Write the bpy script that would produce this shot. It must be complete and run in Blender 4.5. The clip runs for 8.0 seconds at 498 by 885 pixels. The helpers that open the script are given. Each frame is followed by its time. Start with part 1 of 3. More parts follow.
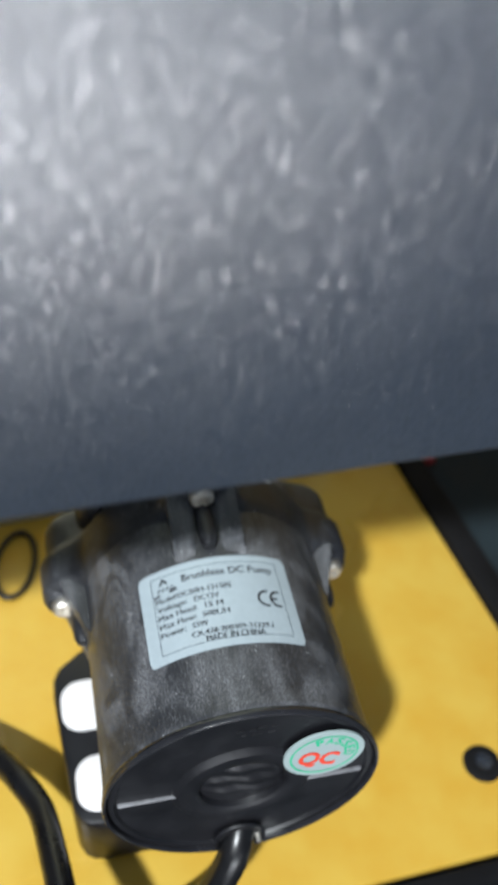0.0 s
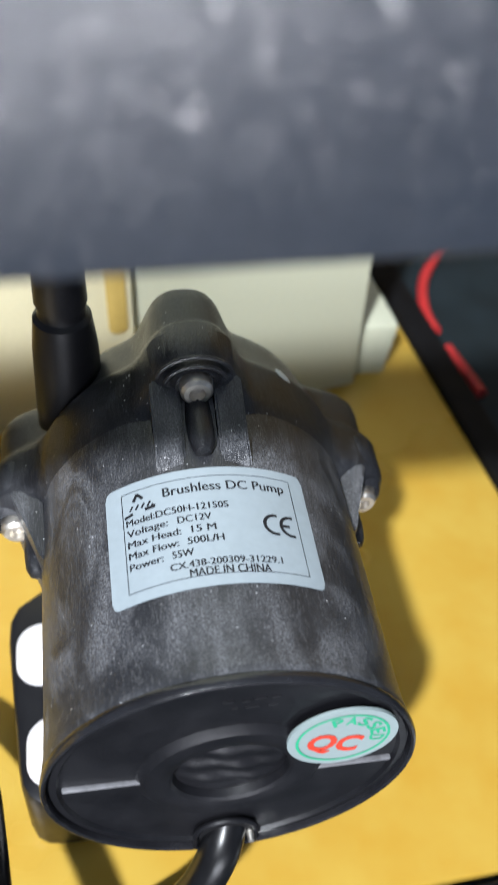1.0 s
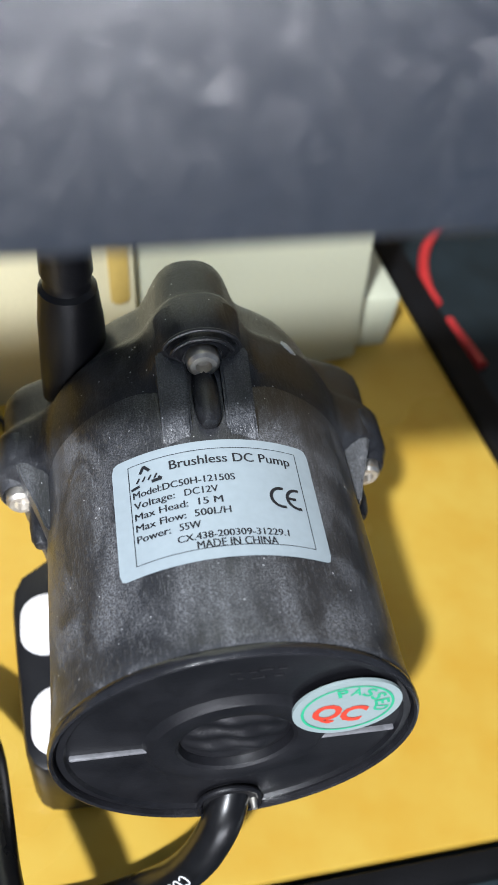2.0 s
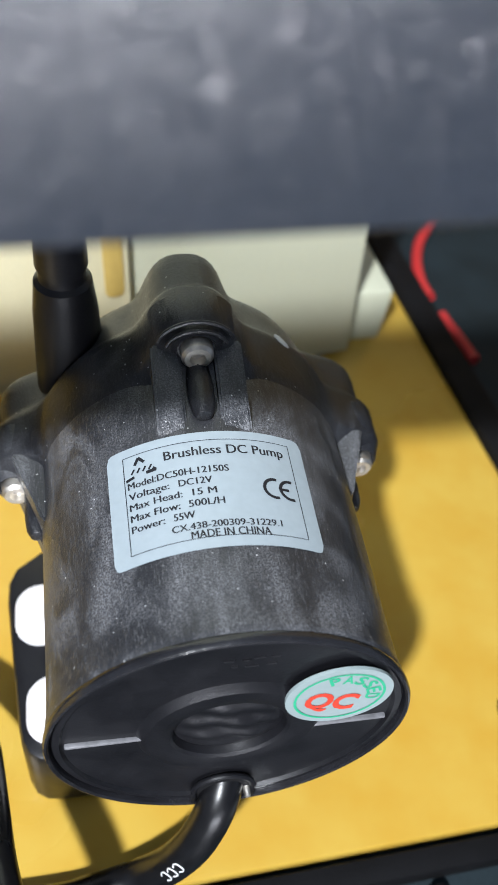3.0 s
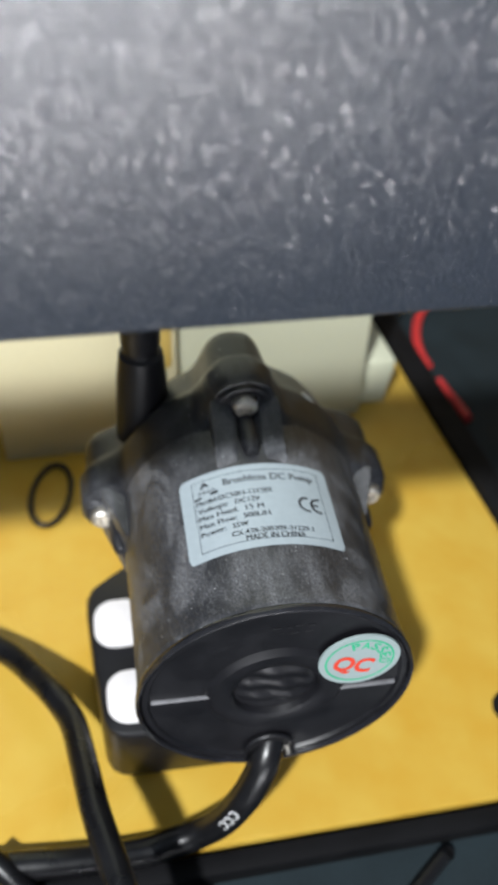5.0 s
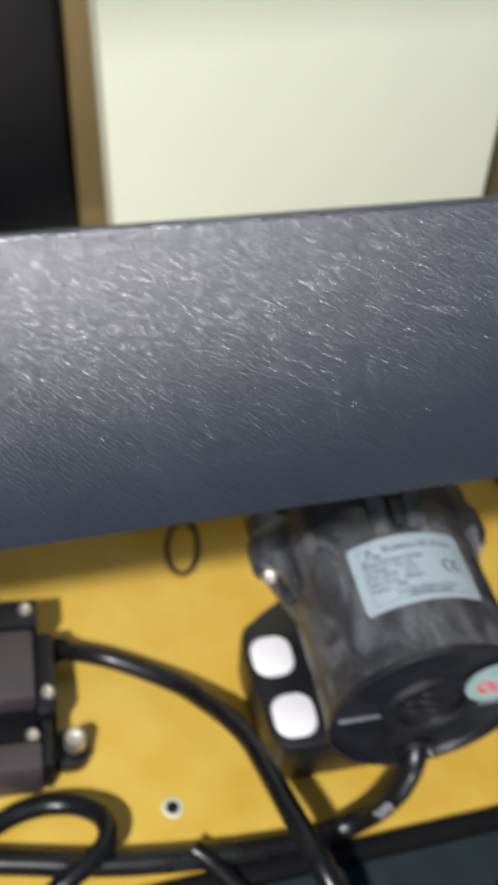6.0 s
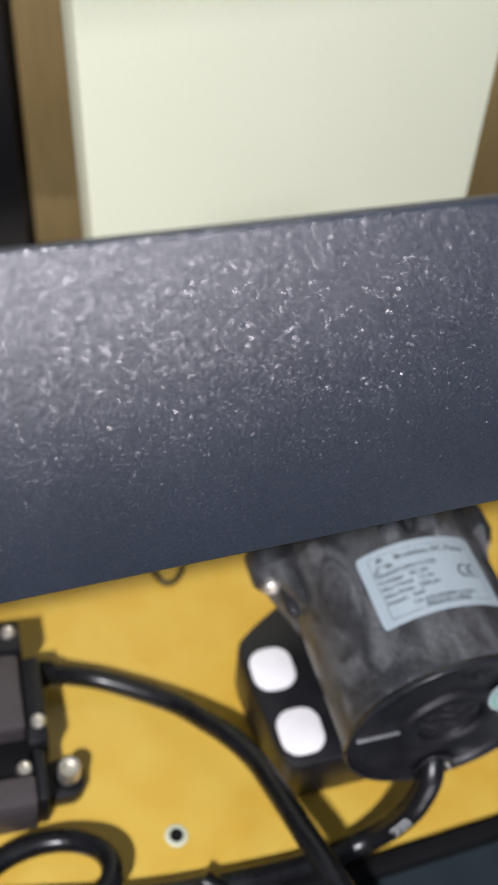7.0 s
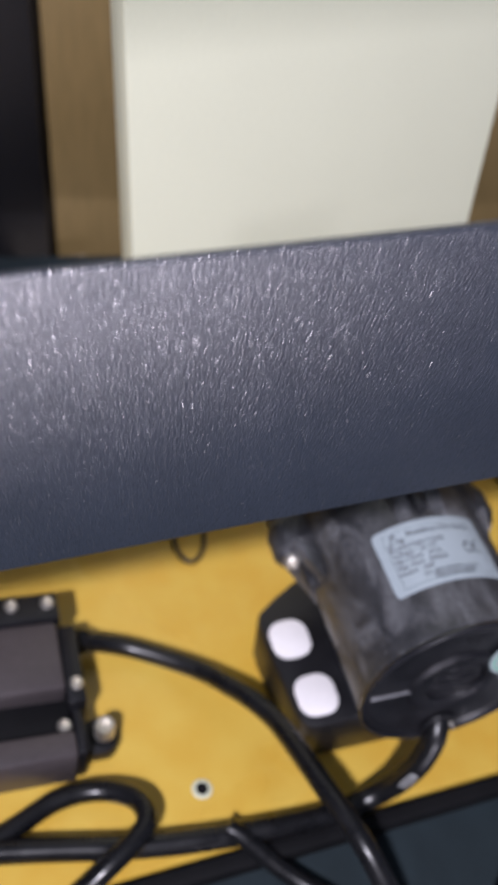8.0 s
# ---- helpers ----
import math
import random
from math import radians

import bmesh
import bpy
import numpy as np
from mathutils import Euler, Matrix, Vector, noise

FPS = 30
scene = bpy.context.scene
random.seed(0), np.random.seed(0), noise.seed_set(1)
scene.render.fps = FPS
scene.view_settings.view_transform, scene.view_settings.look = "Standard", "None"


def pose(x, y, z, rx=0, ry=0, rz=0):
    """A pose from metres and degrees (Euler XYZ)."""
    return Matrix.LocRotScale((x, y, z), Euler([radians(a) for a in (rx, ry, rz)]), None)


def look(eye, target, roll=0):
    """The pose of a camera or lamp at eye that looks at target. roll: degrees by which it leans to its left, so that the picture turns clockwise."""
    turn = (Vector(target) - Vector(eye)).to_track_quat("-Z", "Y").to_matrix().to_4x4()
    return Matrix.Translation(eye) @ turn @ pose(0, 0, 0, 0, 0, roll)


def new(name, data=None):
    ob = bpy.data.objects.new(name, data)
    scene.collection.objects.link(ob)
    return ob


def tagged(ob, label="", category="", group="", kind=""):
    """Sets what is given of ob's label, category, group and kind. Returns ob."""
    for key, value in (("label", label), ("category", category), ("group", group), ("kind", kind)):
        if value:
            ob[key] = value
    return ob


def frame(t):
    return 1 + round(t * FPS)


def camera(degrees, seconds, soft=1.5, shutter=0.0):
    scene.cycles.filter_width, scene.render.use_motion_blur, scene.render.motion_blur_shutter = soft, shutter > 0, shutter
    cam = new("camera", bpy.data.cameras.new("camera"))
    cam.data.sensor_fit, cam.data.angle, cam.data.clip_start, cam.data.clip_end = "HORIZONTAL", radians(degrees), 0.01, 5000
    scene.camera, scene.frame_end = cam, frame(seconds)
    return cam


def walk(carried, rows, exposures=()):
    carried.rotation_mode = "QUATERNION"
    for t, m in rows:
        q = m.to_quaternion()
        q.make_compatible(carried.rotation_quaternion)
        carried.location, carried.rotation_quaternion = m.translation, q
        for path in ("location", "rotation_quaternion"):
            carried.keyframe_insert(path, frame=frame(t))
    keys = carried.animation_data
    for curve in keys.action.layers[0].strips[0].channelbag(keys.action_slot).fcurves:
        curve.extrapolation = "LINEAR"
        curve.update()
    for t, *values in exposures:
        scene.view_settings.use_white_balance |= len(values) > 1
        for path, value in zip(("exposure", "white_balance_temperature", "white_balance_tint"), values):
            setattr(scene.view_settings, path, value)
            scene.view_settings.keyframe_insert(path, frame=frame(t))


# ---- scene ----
cam = camera(29.0, 8.0, soft=1.3, shutter=0.5)
cam.data.dof.use_dof = True
cam.data.dof.focus_distance = 0.1475
cam.data.dof.aperture_fstop = 33.0
ROWS = [
    (0, -0.0242, -0.0831, 0.2412, 45.48, -2.44, -11.83),
    (0.2, -0.0259, -0.0784, 0.2247, 45.70, -3.41, -11.61),
    (0.5, -0.0155, -0.0727, 0.2054, 45.50, -3.14, -9.61),
    (0.7, -0.0162, -0.0682, 0.2010, 45.42, -3.55, -9.94),
    (1, -0.0143, -0.0580, 0.1973, 42.87, -3.25, -8.77),
    (1.5, -0.0159, -0.0573, 0.1973, 41.33, -3.55, -8.69),
    (3, -0.0163, -0.0589, 0.1984, 40.80, -4.03, -8.93),
    (3.5, -0.0166, -0.0592, 0.1981, 41.32, -4.20, -9.00),
    (4, -0.0161, -0.0599, 0.1987, 41.79, -4.08, -9.05),
    (5.3, -0.0377, -0.1079, 0.2505, 45.84, -2.70, -9.47),
    (5.5, -0.0459, -0.1138, 0.2666, 45.38, -2.69, -10.26),
    (5.7, -0.0608, -0.1199, 0.2731, 44.96, -2.49, -11.75),
    (5.8, -0.0663, -0.1228, 0.2776, 45.53, -2.66, -11.72),
    (6, -0.0826, -0.1128, 0.2792, 45.64, -2.89, -11.85),
    (6.5, -0.0911, -0.1007, 0.2684, 45.15, -3.17, -13.63),
    (6.8, -0.0892, -0.0979, 0.2671, 44.91, -3.59, -14.58),
    (7, -0.0919, -0.0947, 0.2714, 44.86, -3.65, -15.70),
    (7.5, -0.0959, -0.0971, 0.2705, 44.58, -4.62, -15.57),
    (7.8, -0.1060, -0.1043, 0.2730, 44.56, -4.91, -15.45),
    (8, -0.1070, -0.1106, 0.2859, 44.70, -4.42, -15.57),
]
walk(cam, [(r[0], pose(*r[1:])) for r in ROWS], [(0, 0.05, 5850, 5), (1, 0.18, 5800, 9), (4.2, 0.18, 5800, 9), (5.5, -0.20, 6150, 7), (6.0, -0.23, 6080, 11), (7.0, -0.27, 6000, 14), (8, -0.41, 5850, 23)])

# ---------------------------------------------------------------- light
world = bpy.data.worlds.new("room_light")
scene.world = world
world.use_nodes = True
world.node_tree.nodes["Background"].inputs[0].default_value = (0.80, 0.88, 1.0, 1)
world.node_tree.nodes["Background"].inputs[1].default_value = 0.19


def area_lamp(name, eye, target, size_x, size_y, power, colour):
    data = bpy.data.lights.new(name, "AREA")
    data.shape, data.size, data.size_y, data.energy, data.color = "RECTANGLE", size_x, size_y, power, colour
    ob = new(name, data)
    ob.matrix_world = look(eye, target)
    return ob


# Fixed high lamp, added for the torch beside the moving camera.
area_lamp("torch_stand_in_light", (-0.58, -0.96, 1.46), (0, 0.03, 0.05), 0.07, 0.07, 52, (1.0, 0.97, 0.93))
# Low fill lamp, added to put a sheen on the rail; no window there.
area_lamp("rail_fill_light", (-0.22, -2.30, -0.22), (-0.04, 0.0, 0.18), 1.20, 0.30, 32, (1.0, 0.95, 0.93))

# ---------------------------------------------------------------- materials


def material(name, colour, rough=0.5, metal=0.0, vary=0.12, fine=900.0, coarse=60.0, bump=0.0, bump_scale=1500.0,
             rough_vary=0.1, coat=0.0, low=0.65, high=1.35, fine_share=1.0, tint=None, stretch=(1, 1, 1), specular=0.5):
    """A procedural surface: two scales of colour variation, gloss variation and a fine relief."""
    m = bpy.data.materials.new(name)
    m.use_nodes = True
    nt = m.node_tree
    bs = nt.nodes["Principled BSDF"]
    tc = nt.nodes.new("ShaderNodeTexCoord")
    mp = nt.nodes.new("ShaderNodeMapping")
    mp.inputs["Scale"].default_value = stretch
    nt.links.new(tc.outputs["Object"], mp.inputs["Vector"])

    def noise_node(scale, detail):
        n = nt.nodes.new("ShaderNodeTexNoise")
        n.inputs["Scale"].default_value, n.inputs["Detail"].default_value = scale, detail
        nt.links.new(mp.outputs["Vector"], n.inputs["Vector"])
        return n

    a, b = noise_node(coarse, 4), noise_node(fine, 3)
    mix = nt.nodes.new("ShaderNodeMath")
    mix.operation = "ADD"
    nt.links.new(a.outputs[0], mix.inputs[0])
    weigh = nt.nodes.new("ShaderNodeMath")
    weigh.operation = "MULTIPLY"
    weigh.inputs[1].default_value = fine_share
    nt.links.new(b.outputs[0], weigh.inputs[0])
    nt.links.new(weigh.outputs[0], mix.inputs[1])
    ramp = nt.nodes.new("ShaderNodeMapRange")
    ramp.inputs[1].default_value, ramp.inputs[2].default_value = low, high
    nt.links.new(mix.outputs[0], ramp.inputs[0])
    col = nt.nodes.new("ShaderNodeMix")
    col.data_type = "RGBA"
    nt.links.new(ramp.outputs[0], col.inputs["Factor"])
    other = tint or tuple(min(1, c * (1 + vary)) for c in colour)
    col.inputs["A"].default_value = (*[c * (1 - vary) for c in colour], 1)
    col.inputs["B"].default_value = (*other, 1)
    nt.links.new(col.outputs["Result"], bs.inputs["Base Color"])
    rr = nt.nodes.new("ShaderNodeMapRange")
    rr.inputs[1].default_value, rr.inputs[2].default_value = 0.3, 0.7
    rr.inputs[3].default_value, rr.inputs[4].default_value = max(0.03, rough - rough_vary), min(1, rough + rough_vary)
    nt.links.new(a.outputs[0], rr.inputs[0])
    nt.links.new(rr.outputs[0], bs.inputs["Roughness"])
    bs.inputs["Metallic"].default_value = metal
    bs.inputs["Coat Weight"].default_value = coat
    bs.inputs["Specular IOR Level"].default_value = specular
    if bump:
        c = noise_node(bump_scale, 2)
        bp = nt.nodes.new("ShaderNodeBump")
        bp.inputs["Strength"].default_value, bp.inputs["Distance"].default_value = bump, 0.0004
        nt.links.new(c.outputs[0], bp.inputs["Height"])
        nt.links.new(bp.outputs[0], bs.inputs["Normal"])
    return m


M_POWDER = material("grey_powder_coat", (0.030, 0.039, 0.057), 0.55, 0, 0.18, 1400, 45, 0.42, 2300, 0.06, specular=0.2)


def add_flakes(m, size, spread, share, colour, rough, film_share):
    """Bright flakes in a paint, each one tilted its own way."""
    nt = m.node_tree
    base, out = nt.nodes["Principled BSDF"], nt.nodes["Material Output"]
    tc = nt.nodes.new("ShaderNodeTexCoord")
    geo = nt.nodes.new("ShaderNodeNewGeometry")
    vor = nt.nodes.new("ShaderNodeTexVoronoi")
    vor.inputs["Scale"].default_value = 1.0 / size
    nt.links.new(tc.outputs["Object"], vor.inputs["Vector"])
    sub = nt.nodes.new("ShaderNodeVectorMath")
    sub.operation = "SUBTRACT"
    sub.inputs[1].default_value = (0.5, 0.5, 0.5)
    nt.links.new(vor.outputs["Color"], sub.inputs[0])
    mul = nt.nodes.new("ShaderNodeVectorMath")
    mul.operation = "SCALE"
    mul.inputs["Scale"].default_value = spread
    nt.links.new(sub.outputs[0], mul.inputs[0])
    add = nt.nodes.new("ShaderNodeVectorMath")
    add.operation = "ADD"
    nt.links.new(mul.outputs[0], add.inputs[0])
    nt.links.new(geo.outputs["Normal"], add.inputs[1])
    nrm = nt.nodes.new("ShaderNodeVectorMath")
    nrm.operation = "NORMALIZE"
    nt.links.new(add.outputs[0], nrm.inputs[0])
    flake = nt.nodes.new("ShaderNodeBsdfPrincipled")
    flake.inputs["Base Color"].default_value = (*colour, 1)
    flake.inputs["Metallic"].default_value, flake.inputs["Roughness"].default_value = 1.0, rough
    nt.links.new(nrm.outputs[0], flake.inputs["Normal"])
    film = nt.nodes.new("ShaderNodeBsdfAnisotropic")
    film.distribution = "BECKMANN"
    film.inputs["Color"].default_value = (*colour, 1)
    film.inputs["Roughness"].default_value = 0.37
    if base.inputs["Normal"].links:
        nt.links.new(base.inputs["Normal"].links[0].from_socket, film.inputs["Normal"])
        nt.links.remove(base.inputs["Normal"].links[0])
    under = nt.nodes.new("ShaderNodeMixShader")
    under.inputs[0].default_value = film_share
    nt.links.new(base.outputs[0], under.inputs[1])
    nt.links.new(film.outputs[0], under.inputs[2])
    pick = nt.nodes.new("ShaderNodeTexWhiteNoise")
    nt.links.new(vor.outputs["Position"], pick.inputs["Vector"])
    few = nt.nodes.new("ShaderNodeMapRange")
    few.inputs[1].default_value, few.inputs[2].default_value = 0.62, 0.97
    few.inputs[4].default_value = share
    nt.links.new(pick.outputs["Value"], few.inputs[0])
    mix = nt.nodes.new("ShaderNodeMixShader")
    nt.links.new(few.outputs[0], mix.inputs[0])
    nt.links.new(under.outputs[0], mix.inputs[1])
    nt.links.new(flake.outputs[0], mix.inputs[2])
    nt.links.new(mix.outputs[0], out.inputs["Surface"])


add_flakes(M_POWDER, 0.00024, 0.46, 0.34, (0.62, 0.60, 0.59), 0.27, 0.26)
M_YELLOW = material("amber_resin_board", (0.62, 0.358, 0.038), 0.27, 0, 0.05, 60, 7, 0.03, 120, 0.08, tint=(0.67, 0.470, 0.085), low=0.65, high=1.35)
M_BLACK = material("moulded_black_plastic", (0.010, 0.010, 0.012), 0.31, 0, 0.2, 1900, 58, 0.24, 2400, 0.15, tint=(0.058, 0.069, 0.090), low=0.64, high=1.12, fine_share=0.7, stretch=(1, 0.55, 1), specular=0.6)


def dusty_plastic(name, base, dust, amount):
    """Black moulded plastic under wiped, patchy dust with brushed scuffs and bright specks."""
    m = bpy.data.materials.new(name)
    m.use_nodes = True
    nt = m.node_tree
    bs = nt.nodes["Principled BSDF"]
    tc = nt.nodes.new("ShaderNodeTexCoord")

    def noise_at(scale, detail, stretch=(1, 1, 1), distortion=0.0, turn=0.0):
        mp = nt.nodes.new("ShaderNodeMapping")
        mp.inputs["Scale"].default_value = stretch
        mp.inputs["Rotation"].default_value = (0, 0, turn)
        nt.links.new(tc.outputs["Object"], mp.inputs["Vector"])
        n = nt.nodes.new("ShaderNodeTexNoise")
        n.inputs["Scale"].default_value, n.inputs["Detail"].default_value, n.inputs["Distortion"].default_value = scale, detail, distortion
        nt.links.new(mp.outputs["Vector"], n.inputs["Vector"])
        return n.outputs[0]

    def ramp(value, low, high, to_low=0.0, to_high=1.0):
        r = nt.nodes.new("ShaderNodeMapRange")
        r.interpolation_type = "SMOOTHSTEP"
        for i, x in zip((1, 2, 3, 4), (low, high, to_low, to_high)):
            r.inputs[i].default_value = x
        nt.links.new(value, r.inputs[0])
        return r.outputs[0]

    def calc(op, a, b):
        c = nt.nodes.new("ShaderNodeMath")
        c.operation = op
        for i, x in enumerate((a, b)):
            if isinstance(x, float):
                c.inputs[i].default_value = x
            else:
                nt.links.new(x, c.inputs[i])
        return c.outputs[0]

    patches = ramp(noise_at(100, 4, (1.2, 0.7, 1.2), 0.8), 0.36, 0.62, 0.12, 1.0)
    panels = ramp(noise_at(230, 2, (1.0, 0.16, 1.0)), 0.36, 0.60, 0.50, 1.0)
    grain = ramp(noise_at(4000, 5), 0.37, 0.66, 0.18, 1.0)
    scuffs = ramp(noise_at(1500, 2, (2.0, 0.28, 2.0), 1.4, 0.6), 0.52, 0.68)
    dust_mask = calc("MULTIPLY", calc("ADD", calc("MULTIPLY", patches, panels), calc("MULTIPLY", scuffs, 0.42)), grain)
    vor = nt.nodes.new("ShaderNodeTexVoronoi")
    vor.inputs["Scale"].default_value = 1100
    nt.links.new(tc.outputs["Object"], vor.inputs["Vector"])
    white = nt.nodes.new("ShaderNodeTexWhiteNoise")
    nt.links.new(vor.outputs["Position"], white.inputs["Vector"])
    specks = calc("MULTIPLY", ramp(vor.outputs["Distance"], 0.10, 0.17, 1.0, 0.0), ramp(white.outputs["Value"], 0.88, 0.95))
    mask = calc("MULTIPLY", dust_mask, amount)
    col = nt.nodes.new("ShaderNodeMix")
    col.data_type = "RGBA"
    nt.links.new(mask, col.inputs["Factor"])
    col.inputs["A"].default_value, col.inputs["B"].default_value = (*base, 1), (*dust, 1)
    spot = nt.nodes.new("ShaderNodeMix")
    spot.data_type = "RGBA"
    nt.links.new(specks, spot.inputs["Factor"])
    nt.links.new(col.outputs["Result"], spot.inputs["A"])
    spot.inputs["B"].default_value = (0.55, 0.56, 0.58, 1)
    nt.links.new(spot.outputs["Result"], bs.inputs["Base Color"])
    nt.links.new(ramp(dust_mask, 0.0, 0.8, 0.30, 0.55), bs.inputs["Roughness"])
    bs.inputs["Specular IOR Level"].default_value = 0.6
    bp = nt.nodes.new("ShaderNodeBump")
    bp.inputs["Strength"].default_value, bp.inputs["Distance"].default_value = 0.30, 0.0003
    nt.links.new(calc("ADD", noise_at(2400, 3), calc("MULTIPLY", scuffs, 0.4)), bp.inputs["Height"])
    nt.links.new(bp.outputs[0], bs.inputs["Normal"])
    return m


# Dust grey lifted to paint in part of the highlight on the barrel.
M_DUST_SHEEN = dusty_plastic("dusty_sheened_plastic", (0.020, 0.021, 0.025), (0.24, 0.245, 0.265), 0.72)
# Thinner dust; base also darkened to paint in the rail's shadow.
M_HEAD = dusty_plastic("thin_dust_shaded_plastic", (0.010, 0.010, 0.012), (0.12, 0.125, 0.14), 0.48)
M_CAP = material("satin_black_plastic", (0.007, 0.007, 0.009), 0.40, 0, 0.3, 1800, 120, 0.10, 2500, 0.07)
M_RUBBER = material("black_cable_sheath", (0.006, 0.006, 0.007), 0.30, 0, 0.3, 1500, 140, 0.05, 900, 0.08)
M_DARK = material("black_edge_strip", (0.004, 0.004, 0.005), 0.7, 0, 0.3, 1200, 80, 0.2, 1500, specular=0.25)
M_MAT = material("dark_slate_mat", (0.014, 0.023, 0.028), 0.75, 0, 0.3, 1500, 60, 0.4, 1800, specular=0.3)
M_LABEL = material("silver_white_label", (0.36, 0.42, 0.46), 0.34, 0, 0.06, 700, 60, 0.02, 500, 0.06)
M_INK = material("black_ink", (0.012, 0.013, 0.018), 0.5, 0, 0.2)
M_GREEN = material("green_ink", (0.05, 0.46, 0.24), 0.5, 0, 0.1)
M_RED = material("red_ink", (0.70, 0.06, 0.03), 0.5, 0, 0.1)
M_STICKER = material("pale_sticker_paper", (0.33, 0.40, 0.40), 0.4, 0, 0.05)
M_STEEL = material("screw_steel", (0.78, 0.74, 0.67), 0.48, 1.0, 0.15, 1500, 300, 0.1, 1500)
M_WHITE = material("white_foam_pad", (0.86, 0.83, 0.84), 0.75, 0, 0.05, 900, 120, 0.3, 900)
M_CREAM = material("cream_foam_board", (0.625, 0.640, 0.485), 0.7, 0, 0.04, 900, 12, 0.1, 900)
M_CREAM_YELLOW = material("yellowed_foam_sheet", (0.66, 0.61, 0.40), 0.7, 0, 0.05, 900, 12, 0.1, 900)
M_WOOD = material("brown_wood_panel", (0.235, 0.165, 0.066), 0.55, 0, 0.18, 300, 20, 0.15, 400, stretch=(1, 1, 0.15))
M_PALE = material("pale_bar_plastic", (0.17, 0.17, 0.18), 0.4, 0, 0.3, 1500, 200, 0.2, 1500)
M_RIM = material("polished_black_rim", (0.016, 0.016, 0.019), 0.22, 0, 0.3, 1500, 200, 0.06, 1500, 0.06, specular=0.7)
M_BLUEGREY = material("blue_grey_paint", (0.36, 0.42, 0.54), 0.5, 0, 0.06)
M_BLACKPANEL = material("black_cabinet_paint", (0.008, 0.008, 0.010), 0.45, 0, 0.2, 500, 10)
M_BLOCK = material("brown_grey_casting", (0.078, 0.066, 0.069), 0.42, 0.2, 0.2, 1300, 90, 0.2, 1500, stretch=(0.3, 1, 1))
M_REDWIRE = material("red_wire_sheath", (0.55, 0.035, 0.035), 0.4, 0, 0.1)
M_WALL = material("cool_shell_paint", (0.34, 0.39, 0.46), 0.8, 0, 0.04, 60, 2)
M_TABLE = material("worn_desk_top", (0.05, 0.05, 0.055), 0.6, 0, 0.2, 200, 8)
M_PAPER = material("white_paper", (0.82, 0.83, 0.84), 0.7, 0, 0.03)
M_BEIGE = material("beige_card", (0.55, 0.47, 0.36), 0.7, 0, 0.06)
M_BAND = material("brown_rubber", (0.030, 0.022, 0.012), 0.5, 0, 0.3, 900, 150)
M_AMBER = material("amber_tint", (0.50, 0.36, 0.10), 0.45, 0, 0.1)

# ---------------------------------------------------------------- mesh helpers


def part(name, bm, mat, parent=None, label="", smooth=True, angle=35):
    """Links a bmesh as one mesh object under a thing or a part."""
    me = bpy.data.meshes.new(name)
    bm.normal_update()
    bm.to_mesh(me)
    bm.free()
    me.materials.append(mat)
    if smooth:
        me.polygons.foreach_set("use_smooth", [True] * len(me.polygons))
        me.set_sharp_from_angle(angle=radians(angle))
    ob = new(name, me)
    if parent is not None:
        ob.parent = parent
    return tagged(ob, label)


def thing(name, m, label, category, group="", kind=""):
    ob = new(name)
    ob.empty_display_size = 0.01
    ob.matrix_world = m
    return tagged(ob, label, category, group, kind)


def box(x0, x1, y0, y1, z0, z1, bevel=0.0, seg=2, bm=None):
    b = bmesh.new()
    bmesh.ops.create_cube(b, size=1)
    for v in b.verts:
        v.co = ((x0 + x1) / 2 + v.co.x * (x1 - x0), (y0 + y1) / 2 + v.co.y * (y1 - y0), (z0 + z1) / 2 + v.co.z * (z1 - z0))
    if bevel:
        bmesh.ops.bevel(b, geom=b.edges[:], offset=bevel, segments=seg, affect="EDGES", profile=0.5)
    return joined(bm, b)


def joined(bm, b):
    if bm is None:
        return b
    me = bpy.data.meshes.new("joint")
    b.to_mesh(me)
    b.free()
    bm.from_mesh(me)
    bpy.data.meshes.remove(me)
    return bm


def lathe(profile, n=96, bm=None, axis="y", cx=0.0, cz=0.0):
    """A turned body: profile of (radius, position along the axis)."""
    b = bmesh.new()
    rings = []
    for r, y in profile:
        ring = []
        if r < 1e-7:
            ring = [b.verts.new((cx, y, cz) if axis == "y" else (cx, cz, y))] * n
        else:
            for i in range(n):
                a = 2 * math.pi * i / n
                ring.append(b.verts.new((cx + r * math.cos(a), y, cz + r * math.sin(a)) if axis == "y" else (cx + r * math.cos(a), cz + r * math.sin(a), y)))
        rings.append(ring)
    for p, q in zip(rings, rings[1:]):
        for i in range(n):
            j = (i + 1) % n
            vs = []
            for v in (p[i], p[j], q[j], q[i]):
                if v not in vs:
                    vs.append(v)
            if len(vs) > 2:
                b.faces.new(vs)
    bmesh.ops.recalc_face_normals(b, faces=b.faces[:])
    return joined(bm, b)


def prism(outline, z0, z1, bevel=0.0, seg=2):
    """An upright slab over an outline of (x, y)."""
    b = bmesh.new()
    low = [b.verts.new((x, y, z0)) for x, y in outline]
    f = b.faces.new(low)
    top = bmesh.ops.extrude_face_region(b, geom=[f])
    for v in top["geom"]:
        if isinstance(v, bmesh.types.BMVert):
            v.co.z = z1
    bmesh.ops.recalc_face_normals(b, faces=b.faces[:])
    if bevel:
        es = [e for e in b.edges if abs(e.verts[0].co.z - e.verts[1].co.z) < 1e-6]
        bmesh.ops.bevel(b, geom=es, offset=bevel, segments=seg, affect="EDGES", profile=0.5)
    return b


